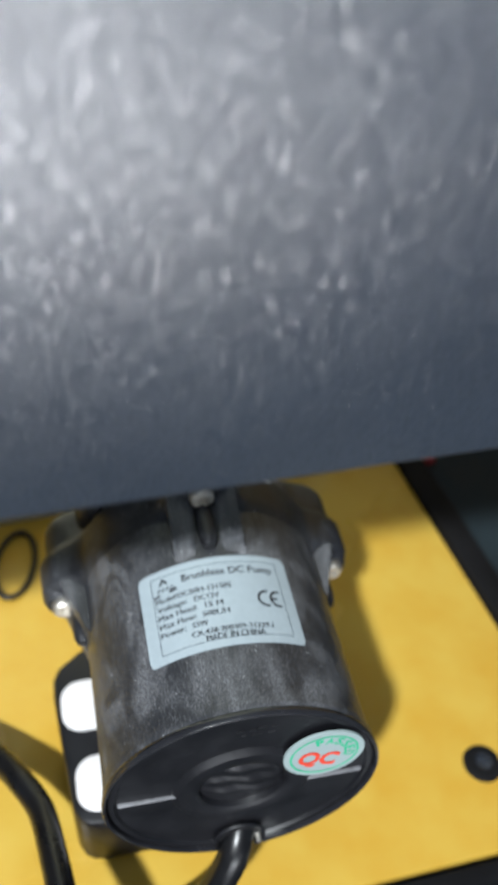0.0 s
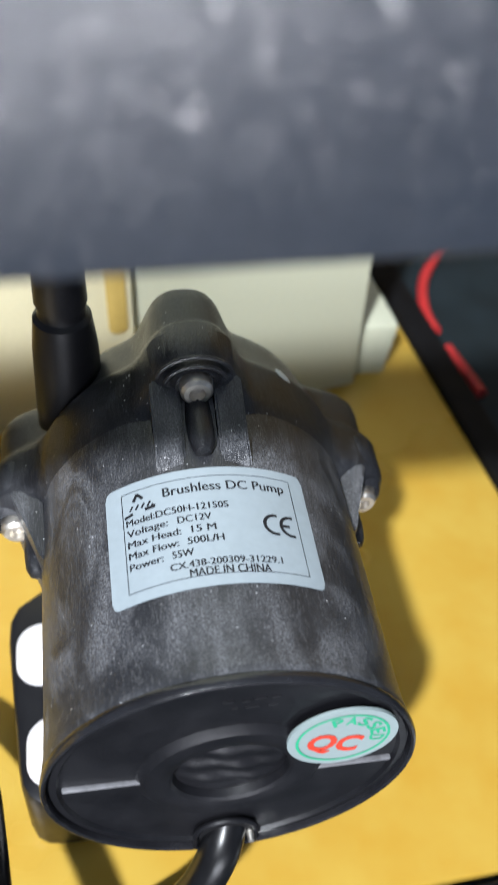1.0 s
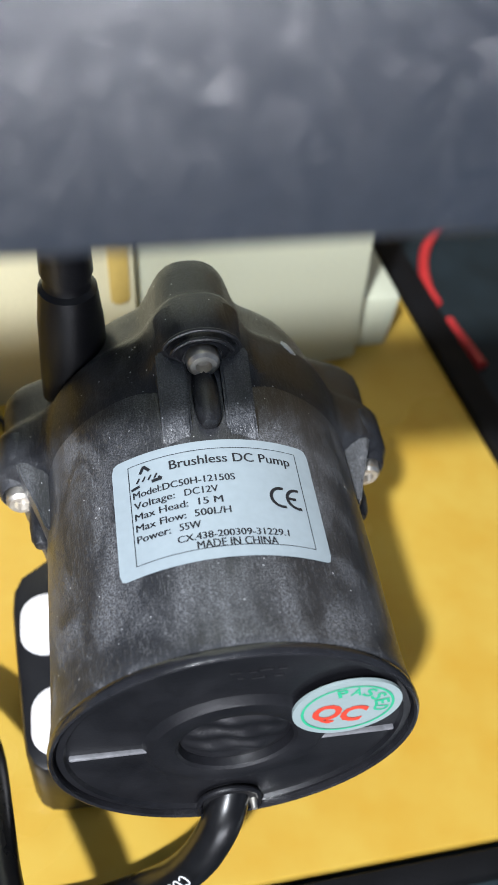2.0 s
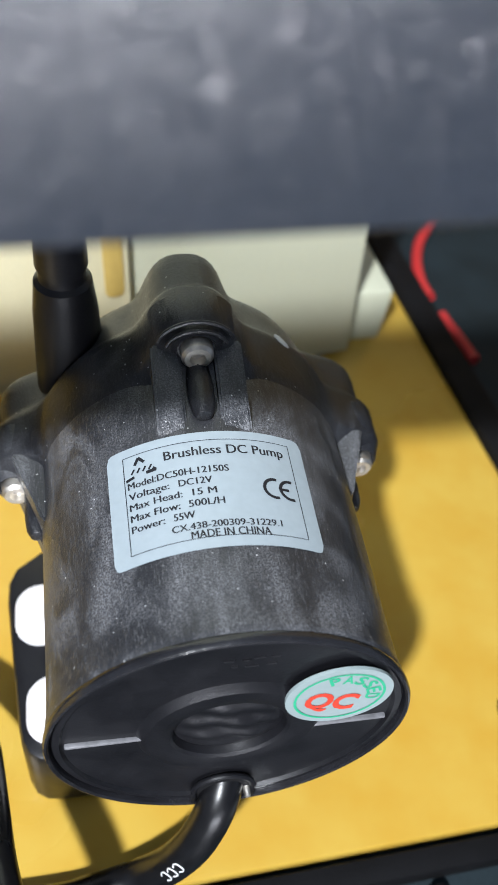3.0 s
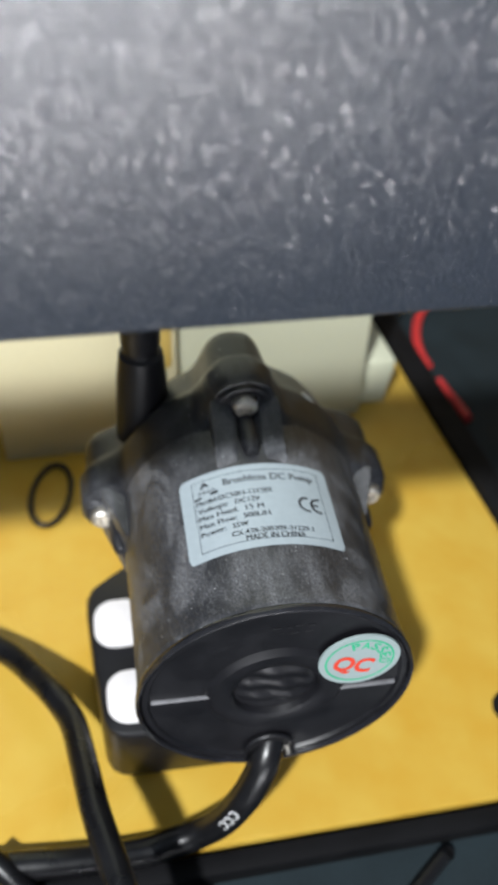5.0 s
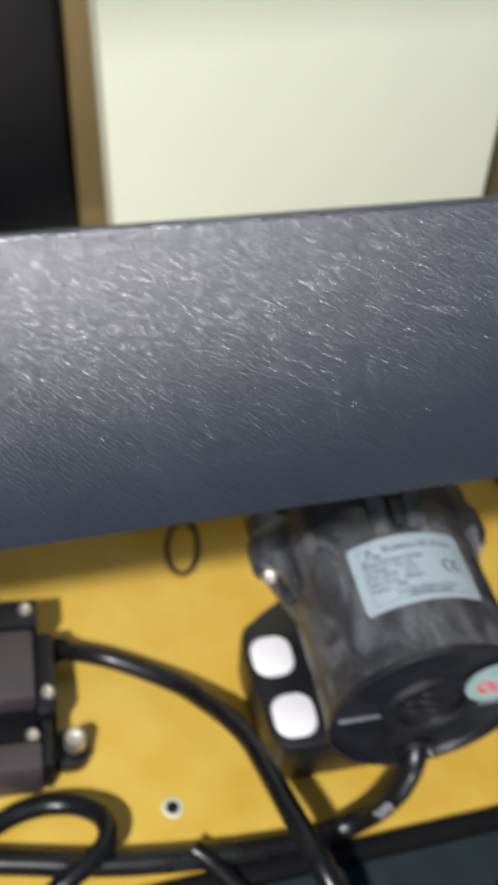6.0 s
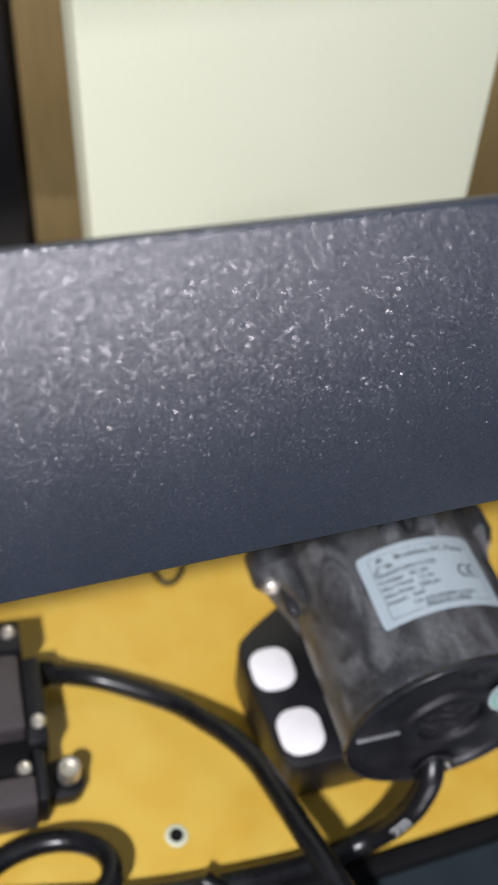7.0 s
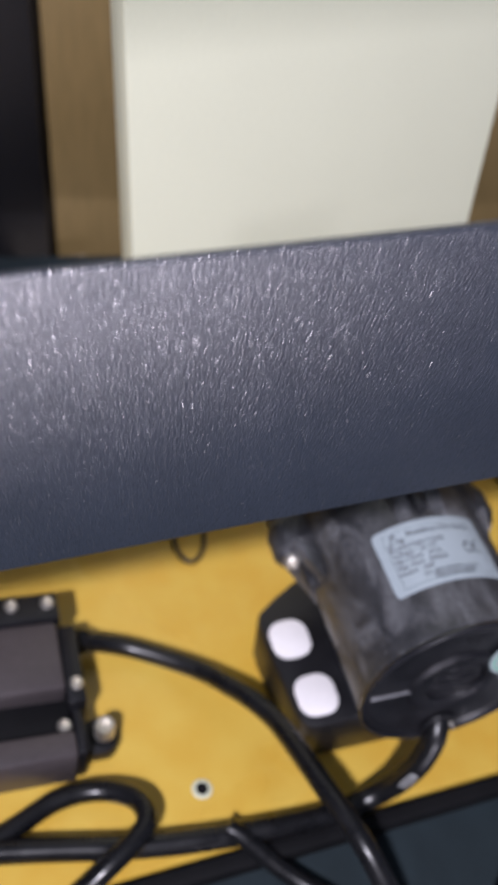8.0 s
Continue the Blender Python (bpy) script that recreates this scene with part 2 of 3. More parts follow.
def spline(points, n=12):
    """A smooth run through points (Catmull-Rom)."""
    pts = [Vector(p) for p in points]
    pts = [pts[0] * 2 - pts[1]] + pts + [pts[-1] * 2 - pts[-2]]
    out = []
    for i in range(1, len(pts) - 2):
        p0, p1, p2, p3 = pts[i - 1:i + 3]
        for k in range(n):
            t = k / n
            out.append(0.5 * ((2 * p1) + (p2 - p0) * t + (2 * p0 - 5 * p1 + 4 * p2 - p3) * t * t + (3 * p1 - p0 - 3 * p2 + p3) * t ** 3))
    out.append(pts[-2])
    return out


def tube(points, radius, sides=16, closed=False, n=12, bm=None):
    run = spline(points, n)
    if closed:
        run = run[:-1]
    b = bmesh.new()
    rings = []
    up = Vector((0, 0, 1))
    for i, p in enumerate(run):
        a = run[i - 1] if i or closed else p
        c = run[(i + 1) % len(run)] if i < len(run) - 1 or closed else p
        d = (c - a).normalized()
        side = d.cross(up)
        if side.length < 0.05:
            side = d.cross(Vector((0, 1, 0)))
        side.normalize()
        top = side.cross(d)
        rings.append([b.verts.new(p + radius * (math.cos(2 * math.pi * k / sides) * side + math.sin(2 * math.pi * k / sides) * top)) for k in range(sides)])
    pairs = list(zip(rings, rings[1:]))
    if closed:
        pairs.append((rings[-1], rings[0]))
    for p, q in pairs:
        for k in range(sides):
            b.faces.new((p[k], p[(k + 1) % sides], q[(k + 1) % sides], q[k]))
    if not closed:
        b.faces.new(rings[0])
        b.faces.new(rings[-1])
    bmesh.ops.recalc_face_normals(b, faces=b.faces[:])
    return joined(bm, b)


def round_rect(x0, x1, y0, y1, r, n=6):
    out = []
    for cx, cy, a0 in ((x1 - r, y1 - r, 0), (x0 + r, y1 - r, 90), (x0 + r, y0 + r, 180), (x1 - r, y0 + r, 270)):
        for k in range(n + 1):
            a = radians(a0 + 90 * k / n)
            out.append((cx + r * math.cos(a), cy + r * math.sin(a)))
    return out


def letters(text, width=None, height=0.001, bold=0.0):
    """The mesh of a line of text: vertices (u, v) from the baseline's left end, and faces."""
    cu = bpy.data.curves.new("line_of_text", "FONT")
    cu.body, cu.size, cu.resolution_u, cu.offset = text, 1.0, 3, bold
    ob = new("line_of_text", cu)
    bpy.context.view_layer.update()
    me = bpy.data.meshes.new_from_object(ob)
    vs = [(v.co.x, v.co.y) for v in me.vertices]
    fs = [tuple(p.vertices) for p in me.polygons]
    bpy.data.objects.remove(ob)
    bpy.data.curves.remove(cu)
    bpy.data.meshes.remove(me)
    x0, x1 = min(v[0] for v in vs), max(v[0] for v in vs)
    sy = height / 0.70
    sx = width / (x1 - x0) if width else sy
    return [((x - x0) * sx, y * sy) for x, y in vs], fs


def printed(pieces, wrap):
    """One flat print of several (vertices, faces), laid on a surface by wrap(u, v)."""
    b = bmesh.new()
    for vs, fs in pieces:
        made = [b.verts.new(wrap(u, v)) for u, v in vs]
        for f in fs:
            if len(set(f)) > 2:
                try:
                    b.faces.new([made[i] for i in f])
                except ValueError:
                    pass
    return b


def strip(u0, v0, u1, v1, w, n=12):
    """A straight printed line, in short pieces so that it can follow a curve."""
    d = Vector((u1 - u0, v1 - v0))
    nrm = Vector((-d.y, d.x)).normalized() * w / 2
    vs, fs = [], []
    for i in range(n + 1):
        c = Vector((u0, v0)) + d * i / n
        vs += [tuple(c + nrm), tuple(c - nrm)]
        if i:
            fs.append((2 * i - 2, 2 * i - 1, 2 * i + 1, 2 * i))
    return vs, fs


def arc_strip(cu_, cv_, r, a0, a1, w, n=40):
    vs, fs = [], []
    for i in range(n + 1):
        a = radians(a0 + (a1 - a0) * i / n)
        for q in (r + w / 2, r - w / 2):
            vs.append((cu_ + q * math.cos(a), cv_ + q * math.sin(a)))
        if i:
            fs.append((2 * i - 2, 2 * i - 1, 2 * i + 1, 2 * i))
    return vs, fs


# ---------------------------------------------------------------- setting
PLATE = pose(0, 0, 0, 0, 5.768, 0)      # the board slopes down gently to one side
TABLE_Z = -0.075

# Unseen room shell, added to close reflections; its dark, cool tone shapes them.
tagged(part("floor", box(-2.6, 2.6, -2.6, 2.6, -0.92, -0.82), M_TABLE), "unseen dark floor, added to close the room", "floor", kind="structure")
tagged(part("ceiling", box(-2.6, 2.6, -2.6, 2.6, 1.75, 1.85), M_WALL), "unseen plain ceiling, added to close the room", "ceiling", kind="structure")
tagged(part("wall_north", box(-2.6, 2.6, 2.5, 2.6, -0.82, 1.75), M_WALL), "unseen plain wall, added to close the room", "wall", kind="structure")
tagged(part("wall_south", box(-2.6, 2.6, -2.6, -2.5, -0.82, 1.75), M_WALL), "unseen plain wall, added to close the room", "wall", kind="structure")
tagged(part("wall_east", box(2.5, 2.6, -2.5, 2.5, -0.82, 1.75), M_WALL), "unseen plain wall, added to close the room", "wall", kind="structure")
tagged(part("wall_west", box(-2.6, -2.5, -2.5, 2.5, -0.82, 1.75), M_WALL), "unseen plain wall, added to close the room", "wall", kind="structure")

desk = thing("desk", pose(0, 0, TABLE_Z), "dark workbench that carries the open case", "desk")
part("desk_top", box(-0.75, 0.75, -0.45, 0.75, -0.03, 0, 0.003), M_TABLE, desk)
for sx in (-0.7, 0.66):
    for sy in (-0.4, 0.66):
        part("leg", box(sx, sx + 0.04, sy, sy + 0.04, -0.82 - TABLE_Z, -0.03, 0.002), M_TABLE, desk)

# the case: a sloping dark base sheet, with feet down to the desk
case = thing("equipment_case", PLATE, "open dark slate case tray with black edging round a yellow board", "case")
part("tray", box(-0.40, 0.34, -0.20, 0.30, -0.012, -0.0045, 0.001), M_MAT, case, "dark slate textured tray")


def front_y(x):
    return 0.0738 * x - 0.0022


def right_x(y):
    return 0.099 - 0.1375 * (y - 0.0742)


corner = (0.1092, front_y(0.1092))
back_right = (right_x(0.26), 0.26)
part("edge_strip", prism([(right_x(0.255), 0.255), (corner[0] + 0.0006, corner[1] + 0.0), (corner[0] + 0.0105, corner[1] - 0.001), (right_x(0.255) + 0.0105, 0.2555)], -0.0045, 0.0022, 0.0012), M_DARK, case, "black rubber edging")
part("edge_strip", prism([(-0.37, front_y(-0.37) - 0.0062), (corner[0] + 0.0105, corner[1] - 0.0066), (corner[0] + 0.0105, corner[1] - 0.0014), (-0.37, front_y(-0.37) - 0.0006)], -0.0045, 0.0014, 0.0010), M_DARK, case, "black rubber edging")
for fx in (-0.36, 0.30):
    for fy in (-0.17, 0.26):
        low = (TABLE_Z + math.tan(radians(5.768)) * fx) / math.cos(radians(5.768))
        part("foot", box(fx - 0.012, fx + 0.012, fy - 0.012, fy + 0.012, low - 0.004, -0.012, 0.001), M_DARK, case)

board = thing("mounting_board", PLATE, "glossy amber-yellow resin mounting board with drilled holes", "board")
outline = [(-0.37, front_y(-0.37)), corner, back_right, (-0.37, 0.235)]
part("board_slab", prism(outline, -0.0044, 0.0, 0.0006), M_YELLOW, board)
# a drilled hole with its pale chipped rim
hole = part("hole_rim", lathe([(0.0, 0.0002), (0.0018, 0.0002), (0.0020, 0.0005), (0.0027, 0.0005), (0.0032, 0.0001)], 32, axis="z"), M_CREAM, board, "pale chipped rim of a drilled hole")
hole.location = (-0.0654, 0.0122, 0)
# Flat black disc painted in for the hole's shaded inside.
dark = part("hole_black_disc", lathe([(0.0, 0.0005), (0.0019, 0.0005), (0.0019, 0.0001)], 24, axis="z"), M_DARK, hole, "black disc painted in for the dark bore")

grom = thing("countersunk_screw", PLATE @ pose(0.0766, 0.0272, 0), "dark countersunk screw in the yellow board", "screw")
part("washer", lathe([(0.0022, 0.0012), (0.0030, 0.0014), (0.0050, 0.0010), (0.0056, 0.0)], 40, axis="z"), M_DARK, grom, "black washer ring")
part("screw_head", lathe([(0.0, 0.0002), (0.0014, 0.0002), (0.0016, 0.0011), (0.0024, 0.0013)], 24, axis="z"), M_BLACK, grom)

# ---------------------------------------------------------------- rail in front
BAR = pose(-0.0100, -0.0112, 0.1613, 0, 0, 2.34) @ pose(0, 0, 0, 0.4, 0.85, 0)
rail = thing("frame_rail", BAR, "dark grey powder-coated flat steel rail with a textured finish", "rail")
part("rail_plate", box(-0.33, 0.33, 0.0, 0.0016, 0.0, 0.0551, 0.0005, 3), M_POWDER, rail)
for sx in (-0.33, 0.318):
    part("post", box(sx, sx + 0.012, 0.0034, 0.0154, TABLE_Z - 0.1609 - (0.003 if sx < 0 else -0.003), 0.054, 0.0006), M_POWDER, rail, "grey powder-coated upright")

# ---------------------------------------------------------------- pump
AXIS_Z = 0.0614
RIM = 0.0275
BODY = 0.0268
pump = thing("brushless_pump", pose(0, 0, AXIS_Z), "black moulded plastic water pump with a silver type label", "pump")

# barrel, with a rim bead at the motor end
part("barrel", lathe([(0.0262, 0.0018), (0.0271, 0.0020), (0.0272, 0.0026), (0.0271, 0.0034), (BODY + 0.0001, 0.0050), (BODY, 0.0090), (BODY, 0.052)], 128), M_DUST_SHEEN, pump, "dusty black moulded barrel")
part("rim_ring", lathe([(0.0265, 0.0016), (0.0267, 0.0004), (0.0270, 0.0001), (0.0273, 0.0002), (RIM, 0.0006), (RIM, 0.0012), (0.0273, 0.0018), (0.0267, 0.0023)], 128), M_RIM, pump, "smooth black rim")


def head_radius(a, base, grow):
    """The outline of the pump head: round, with a steep-sided lug at each of the four screws."""
    r = base
    for c in (0, 90, 180, 270):
        d = abs((math.degrees(a) - c + 180) % 360 - 180)
        r += grow * math.exp(-(d / 14.5) ** 3)
    return r


def loft(sections, n=160, cap=True):
    b = bmesh.new()
    rings = []
    for y, fn in sections:
        rings.append([b.verts.new((fn(2 * math.pi * i / n) * math.cos(2 * math.pi * i / n), y, fn(2 * math.pi * i / n) * math.sin(2 * math.pi * i / n))) for i in range(n)])
    for p, q in zip(rings, rings[1:]):
        for i in range(n):
            b.faces.new((p[i], p[(i + 1) % n], q[(i + 1) % n], q[i]))
    if cap:
        b.faces.new(rings[-1])
        b.faces.new(rings[0])
    bmesh.ops.recalc_face_normals(b, faces=b.faces[:])
    return b


HEAD = ((0.0478, 0.0264, 0.0), (0.0496, 0.0268, 0.0030), (0.0512, 0.0271, 0.0072), (0.0526, 0.0273, 0.0083), (0.0600, 0.0273, 0.0085), (0.0612, 0.0272, 0.0080),
        (0.0620, 0.0268, 0.0074), (0.0628, 0.0264, 0.0076), (0.0636, 0.0260, 0.0080), (0.0680, 0.0252, 0.0090), (0.0706, 0.0246, 0.0094), (0.0722, 0.0240, 0.0089), (0.0732, 0.0231, 0.0066),
        (0.0738, 0.0218, 0.0030), (0.0745, 0.0205, 0.0004), (0.0790, 0.0170, 0.0), (0.0810, 0.0140, 0.0))
head = part("pump_head", loft([(y, lambda a, base=base, grow=grow: head_radius(a, base, grow)) for y, base, grow in HEAD]), M_HEAD, pump, angle=50)
part("inlet_port", lathe([(0.0078, 0.080), (0.0078, 0.087), (0.0070, 0.088), (0.0072, 0.092), (0.0062, 0.096), (0.0045, 0.096), (0.0045, 0.082)], 40), M_HEAD, pump)

# screw bosses, each with its steel screw
for k, a in enumerate((90, 180, 0, 270)):
    ca, sa = math.cos(radians(a)), math.sin(radians(a))
    bx, bz = 0.0311 * ca, 0.0311 * sa
    hood = lathe([(0.0027, 0.0512), (0.0029, 0.0504), (0.0033, 0.0500), (0.0037, 0.0504), (0.0041, 0.0518), (0.0043, 0.0535), (0.0044, 0.0590), (0.0038, 0.0600)], 40)
    for v in hood.verts:
        wide = 1.0 + 0.60 * min(1.0, max(0.0, (v.co.y - 0.0500) / 0.004))
        v.co.x, v.co.z = bx + v.co.x * (wide if ca == 0 or abs(ca) < 0.1 else 1.0), bz + v.co.z * (1.0 if abs(ca) < 0.1 else wide)
    boss = part("screw_boss", hood, M_HEAD, pump)
    scr = part("screw", lathe([(0.0, 0.0494), (0.0010, 0.0494), (0.0013, 0.0482), (0.0021, 0.0482), (0.0026, 0.0488), (0.0028, 0.0515)], 24, cx=bx, cz=bz), M_STEEL, boss, "small steel screw", angle=25)
    # ribs that run from the boss down to the barrel
    ribs = bmesh.new()
    for off, half, drop in ((-0.0050, 0.0023, 0.0), (0.0, 0.0030, 0.0014), (0.0050, 0.0023, 0.0)):
        b = bmesh.new()
        prof = [(0.0520, 0.0314 - drop), (0.0520, 0.0256), (0.0366, 0.0252), (0.0378, 0.0266 - 0.4 * drop), (0.0420, 0.0279 - drop), (0.0495, 0.0306 - drop)]
        for s in (-half, half):
            for y, r in prof:
                b.verts.new((off + s, y, r))
        b.verts.ensure_lookup_table()
        m = len(prof)
        b.faces.new([b.verts[i] for i in range(m)])
        b.faces.new([b.verts[i + m] for i in range(m)])
        for i in range(m):
            j = (i + 1) % m
            b.faces.new((b.verts[i], b.verts[j], b.verts[j + m], b.verts[i + m]))
        bmesh.ops.recalc_face_normals(b, faces=b.faces[:])
        bmesh.ops.bevel(b, geom=b.edges[:], offset=0.0004, segments=2, affect="EDGES")
        bmesh.ops.transform(b, matrix=Matrix.Rotation(radians(90 - a), 4, "Y"), verts=b.verts[:])
        ribs = joined(ribs, b)
    column = lathe([(0.0, 0.0388), (0.0012, 0.0392), (0.0018, 0.0405), (0.0021, 0.0430), (0.0022, 0.0500)], 24, cx=0.0277 * ca, cz=0.0277 * sa)
    for r, y in ((0.0040, 0.0503), (0.0050, 0.0513)) if k == 0 else ():
        brow = [(bx + r * (math.cos(radians(q)) * ca - 1.25 * math.sin(radians(q)) * sa), y, bz + r * (math.cos(radians(q)) * sa + 1.25 * math.sin(radians(q)) * ca)) for q in range(-75, 76, 15)]
        part("brow_ridge", tube(brow, 0.00036, 8, n=3), M_HEAD, boss)
    part("rib", ribs, M_DUST_SHEEN, boss)
    part("screw_column", column, M_HEAD, boss, "rounded glossy column under the screw")

# a dried white smear on the head
smear = bmesh.new()
bmesh.ops.create_icosphere(smear, subdivisions=3, radius=1.0)
for v in smear.verts:
    q = 1 + 0.35 * noise.noise(v.co * 2.3)
    v.co = Vector((v.co.x * 0.0016 * q, v.co.y * 0.0008 * q, v.co.z * 0.0003))
bmesh.ops.transform(smear, matrix=Matrix.Translation((0.0165, 0.0610, 0.0216)) @ Matrix.Rotation(radians(37), 4, "Y") @ Matrix.Rotation(radians(-35), 4, "Z"), verts=smear.verts[:])
part("glue_smear", smear, M_PAPER, pump, "small dried white smear")

# outlet: an upright tapered hose spigot on the head
spout = part("outlet_spigot", lathe([(0.0066, -0.014), (0.0062, 0.004), (0.0056, 0.018), (0.0049, 0.0245), (0.0041, 0.0253), (0.0040, 0.0270), (0.0044, 0.0280), (0.0040, 0.045), (0.0028, 0.045), (0.0028, 0.02)], 40, axis="z"), M_CAP, pump, "glossy black hose spigot")
spout.location = (-0.0202, 0.068, 0.0075)

# end cap
cap = part("end_cap", lathe([(0.0266, 0.0020), (0.0262, 0.0011), (0.0252, 0.0010), (0.0248, 0.0016), (0.0240, 0.0016), (0.0140, 0.0014), (0.0134, 0.0009), (0.0127, 0.0004), (0.0112, 0.0003),
                             (0.0100, 0.0004), (0.0092, 0.0006), (0.0087, 0.0010), (0.0084, 0.0023), (0.0, 0.0028)], 112), M_CAP, pump, "satin black end cap", angle=12)
for s in (-1, 1):
    z = 0.0 if s < 0 else -0.0021
    part("raised_bar", box(min(s * 0.0126, s * 0.0245), max(s * 0.0126, s * 0.0245), 0.0008, 0.0018, z - 0.00036, z + 0.00036, 0.0003), M_PALE, cap, "pale raised bar")
# the sunk oval badge, one moulded skin with shallow ridges
badge = bmesh.new()
rings = []
for i in range(15):
    r = 0.0083 * i / 14
    ring_of = []
    for j in range(48):
        x, z = r * math.cos(2 * math.pi * j / 48), r * math.sin(2 * math.pi * j / 48)
        fade = max(0.0, 1 - (r / 0.0083) ** 4)
        y = 0.0022 - fade * (0.0007 + 0.00035 * math.sin(1500 * z + 260 * x) + 0.00025 * math.sin(900 * x + 500 * z))
        ring_of.append(badge.verts.new((x, y, z)))
    rings.append(ring_of)
for p, q in zip(rings, rings[1:]):
    for j in range(48):
        badge.faces.new((p[j], p[(j + 1) % 48], q[(j + 1) % 48], q[j]))
bmesh.ops.remove_doubles(badge, verts=badge.verts[:], dist=1e-6)
bmesh.ops.recalc_face_normals(badge, faces=badge.faces[:])
part("moulded_relief", badge, M_CAP, cap)
run = [(0.0049 * math.cos(radians(a)), 0.0005, -0.0217 + 0.0048 * math.sin(radians(a))) for a in range(0, 181, 18)]
run = [(0.0049, 0.0005, -0.0258), (0.0049, 0.0005, -0.0238)] + run + [(-0.0049, 0.0005, -0.0238), (-0.0049, 0.0005, -0.0258)]
part("cable_notch", tube(run, 0.0005, 10, n=3), M_CAP, cap, "raised arch round the cable outlet")
# No hollow is cut: a black slab paints its shade at the outlet.
mouth = [(0.0044 * math.cos(radians(a)), -0.0217 + 0.0043 * math.sin(radians(a))) for a in range(0, 181, 15)]
mouth = prism([(0.0044, -0.0266)] + mouth + [(-0.0044, -0.0266)], -0.0024, -0.0006)
bmesh.ops.transform(mouth, matrix=Matrix.Rotation(radians(90), 4, "X"), verts=mouth.verts[:])
part("cable_dark_slab", mouth, M_DARK, cap, "black slab painted in for the shaded hollow at the cable outlet")
for x, z, w in ((-0.0012, 0.0205, 0.0016), (0.0012, 0.0203, 0.0012), (0.0030, 0.0207, 0.0018), (0.0052, 0.0206, 0.0012), (-0.0004, 0.0188, 0.0010), (0.0020, 0.0186, 0.0020), (0.0048, 0.0187, 0.0014)):
    part("moulded_mark", box(x - w / 2, x + w / 2, 0.00125, 0.0018, z - 0.00016, z + 0.00016, 0.00006, 1), M_CAP, cap)
part("cable_pin", lathe([(0.0, -0.0012), (0.0005, -0.0011), (0.0007, 0.001)], 12, cx=0.0040, cz=-0.0228), M_STEEL, cap, "tiny bright metal pin")


# the printed label, wrapped round the barrel
def wrap_label(lift):
    def wrap(u, v):
        a = (u - 0.01623) / BODY
        r = BODY + lift
        return (r * math.sin(a), 0.0368 - v, r * math.cos(a))
    return wrap


LW, LH = 0.03180, 0.02125
lab = bmesh.new()
nu, nv = 40, 14
grid_pts = {}
w = wrap_label(0.00012)
for i in range(nu + 1):
    for j in range(nv + 1):
        u, v = LW * i / nu, LH * j / nv
        # draw the grid's corner points in on to the rounded corner
        for cu_, cv_, su, sv in ((0.0013, 0.0013, -1, -1), (LW - 0.0013, 0.0013, 1, -1), (0.0013, LH - 0.0013, -1, 1), (LW - 0.0013, LH - 0.0013, 1, 1)):
            du, dv = (u - cu_) * su, (v - cv_) * sv
            if du > 0 and dv > 0:
                q = max(du, dv) / max(1e-9, math.hypot(du, dv))
                u, v = cu_ + su * du * q, cv_ + sv * dv * q
        grid_pts[i, j] = lab.verts.new(w(u, v))
for i in range(nu):
    for j in range(nv):
        lab.faces.new((grid_pts[i, j], grid_pts[i + 1, j], grid_pts[i + 1, j + 1], grid_pts[i, j + 1]))
label = part("label", lab, M_LABEL, pump, "pale silver printed type label")


def line_at(text, u, v, width, height):
    vs, fs = letters(text, width * 0.955 * LW, height * LH)
    n = len(vs)
    return [(u * LW + x + d, v * LH - y) for d in (0.0, 0.00008) for x, y in vs], fs + [tuple(i + n for i in f) for f in fs]


rows = [("Brushless DC Pump", 0.292, 0.210, 0.610, 0.080), ("Model:DC50H-12150S", 0.104, 0.372, 0.502, 0.058), ("Voltage:", 0.104, 0.464, 0.205, 0.058),
        ("DC12V", 0.345, 0.464, 0.160, 0.058), ("Max Head:", 0.104, 0.557, 0.262, 0.058), ("15 M", 0.402, 0.557, 0.115, 0.058), ("Max Flow:", 0.104, 0.650, 0.245, 0.058),
        ("500L/H", 0.378, 0.650, 0.170, 0.058), ("Power:", 0.104, 0.742, 0.165, 0.058), ("55W", 0.303, 0.742, 0.100, 0.058),
        ("CX.438-200309-31229.1", 0.288, 0.836, 0.525, 0.054), ("MADE IN CHINA", 0.370, 0.913, 0.375, 0.064)]
ink = wrap_label(0.00020)
part("label_print", printed([line_at(*r) for r in rows], ink), M_INK, label, "black printed lettering", smooth=False)
f0, f1, g0, g1 = 0.090 * LW, 0.916 * LW, 0.081 * LH, 0.913 * LH
part("label_frame", printed([strip(f0, g0, f1, g0, 0.00012, 40), strip(f0, g1, f1, g1, 0.00012, 40), strip(f0, g0, f0, g1, 0.00012, 2), strip(f1, g0, f1, g1, 0.00012, 2)], ink), M_INK, label, "thin black frame line", smooth=False)
CE_V = 0.510 * LH
part("conformity_mark", printed([arc_strip(0.795 * LW, CE_V, 0.0017, 75, 285, 0.00052, 24), arc_strip(0.876 * LW, CE_V, 0.0017, 75, 285, 0.00052, 24), strip(0.830 * LW, CE_V, 0.868 * LW, CE_V, 0.00050, 2)], ink), M_INK, label, "black conformity mark", smooth=False)
mark = [strip(0.148 * LW, 0.175 * LH, 0.170 * LW, 0.115 * LH, 0.0005, 2), strip(0.168 * LW, 0.115 * LH, 0.196 * LW, 0.168 * LH, 0.0005, 2),
        strip(0.098 * LW, 0.292 * LH, 0.142 * LW, 0.276 * LH, 0.0005, 3), strip(0.202 * LW, 0.268 * LH, 0.252 * LW, 0.262 * LH, 0.0006, 3), strip(0.236 * LW, 0.240 * LH, 0.252 * LW, 0.262 * LH, 0.0004, 2)]
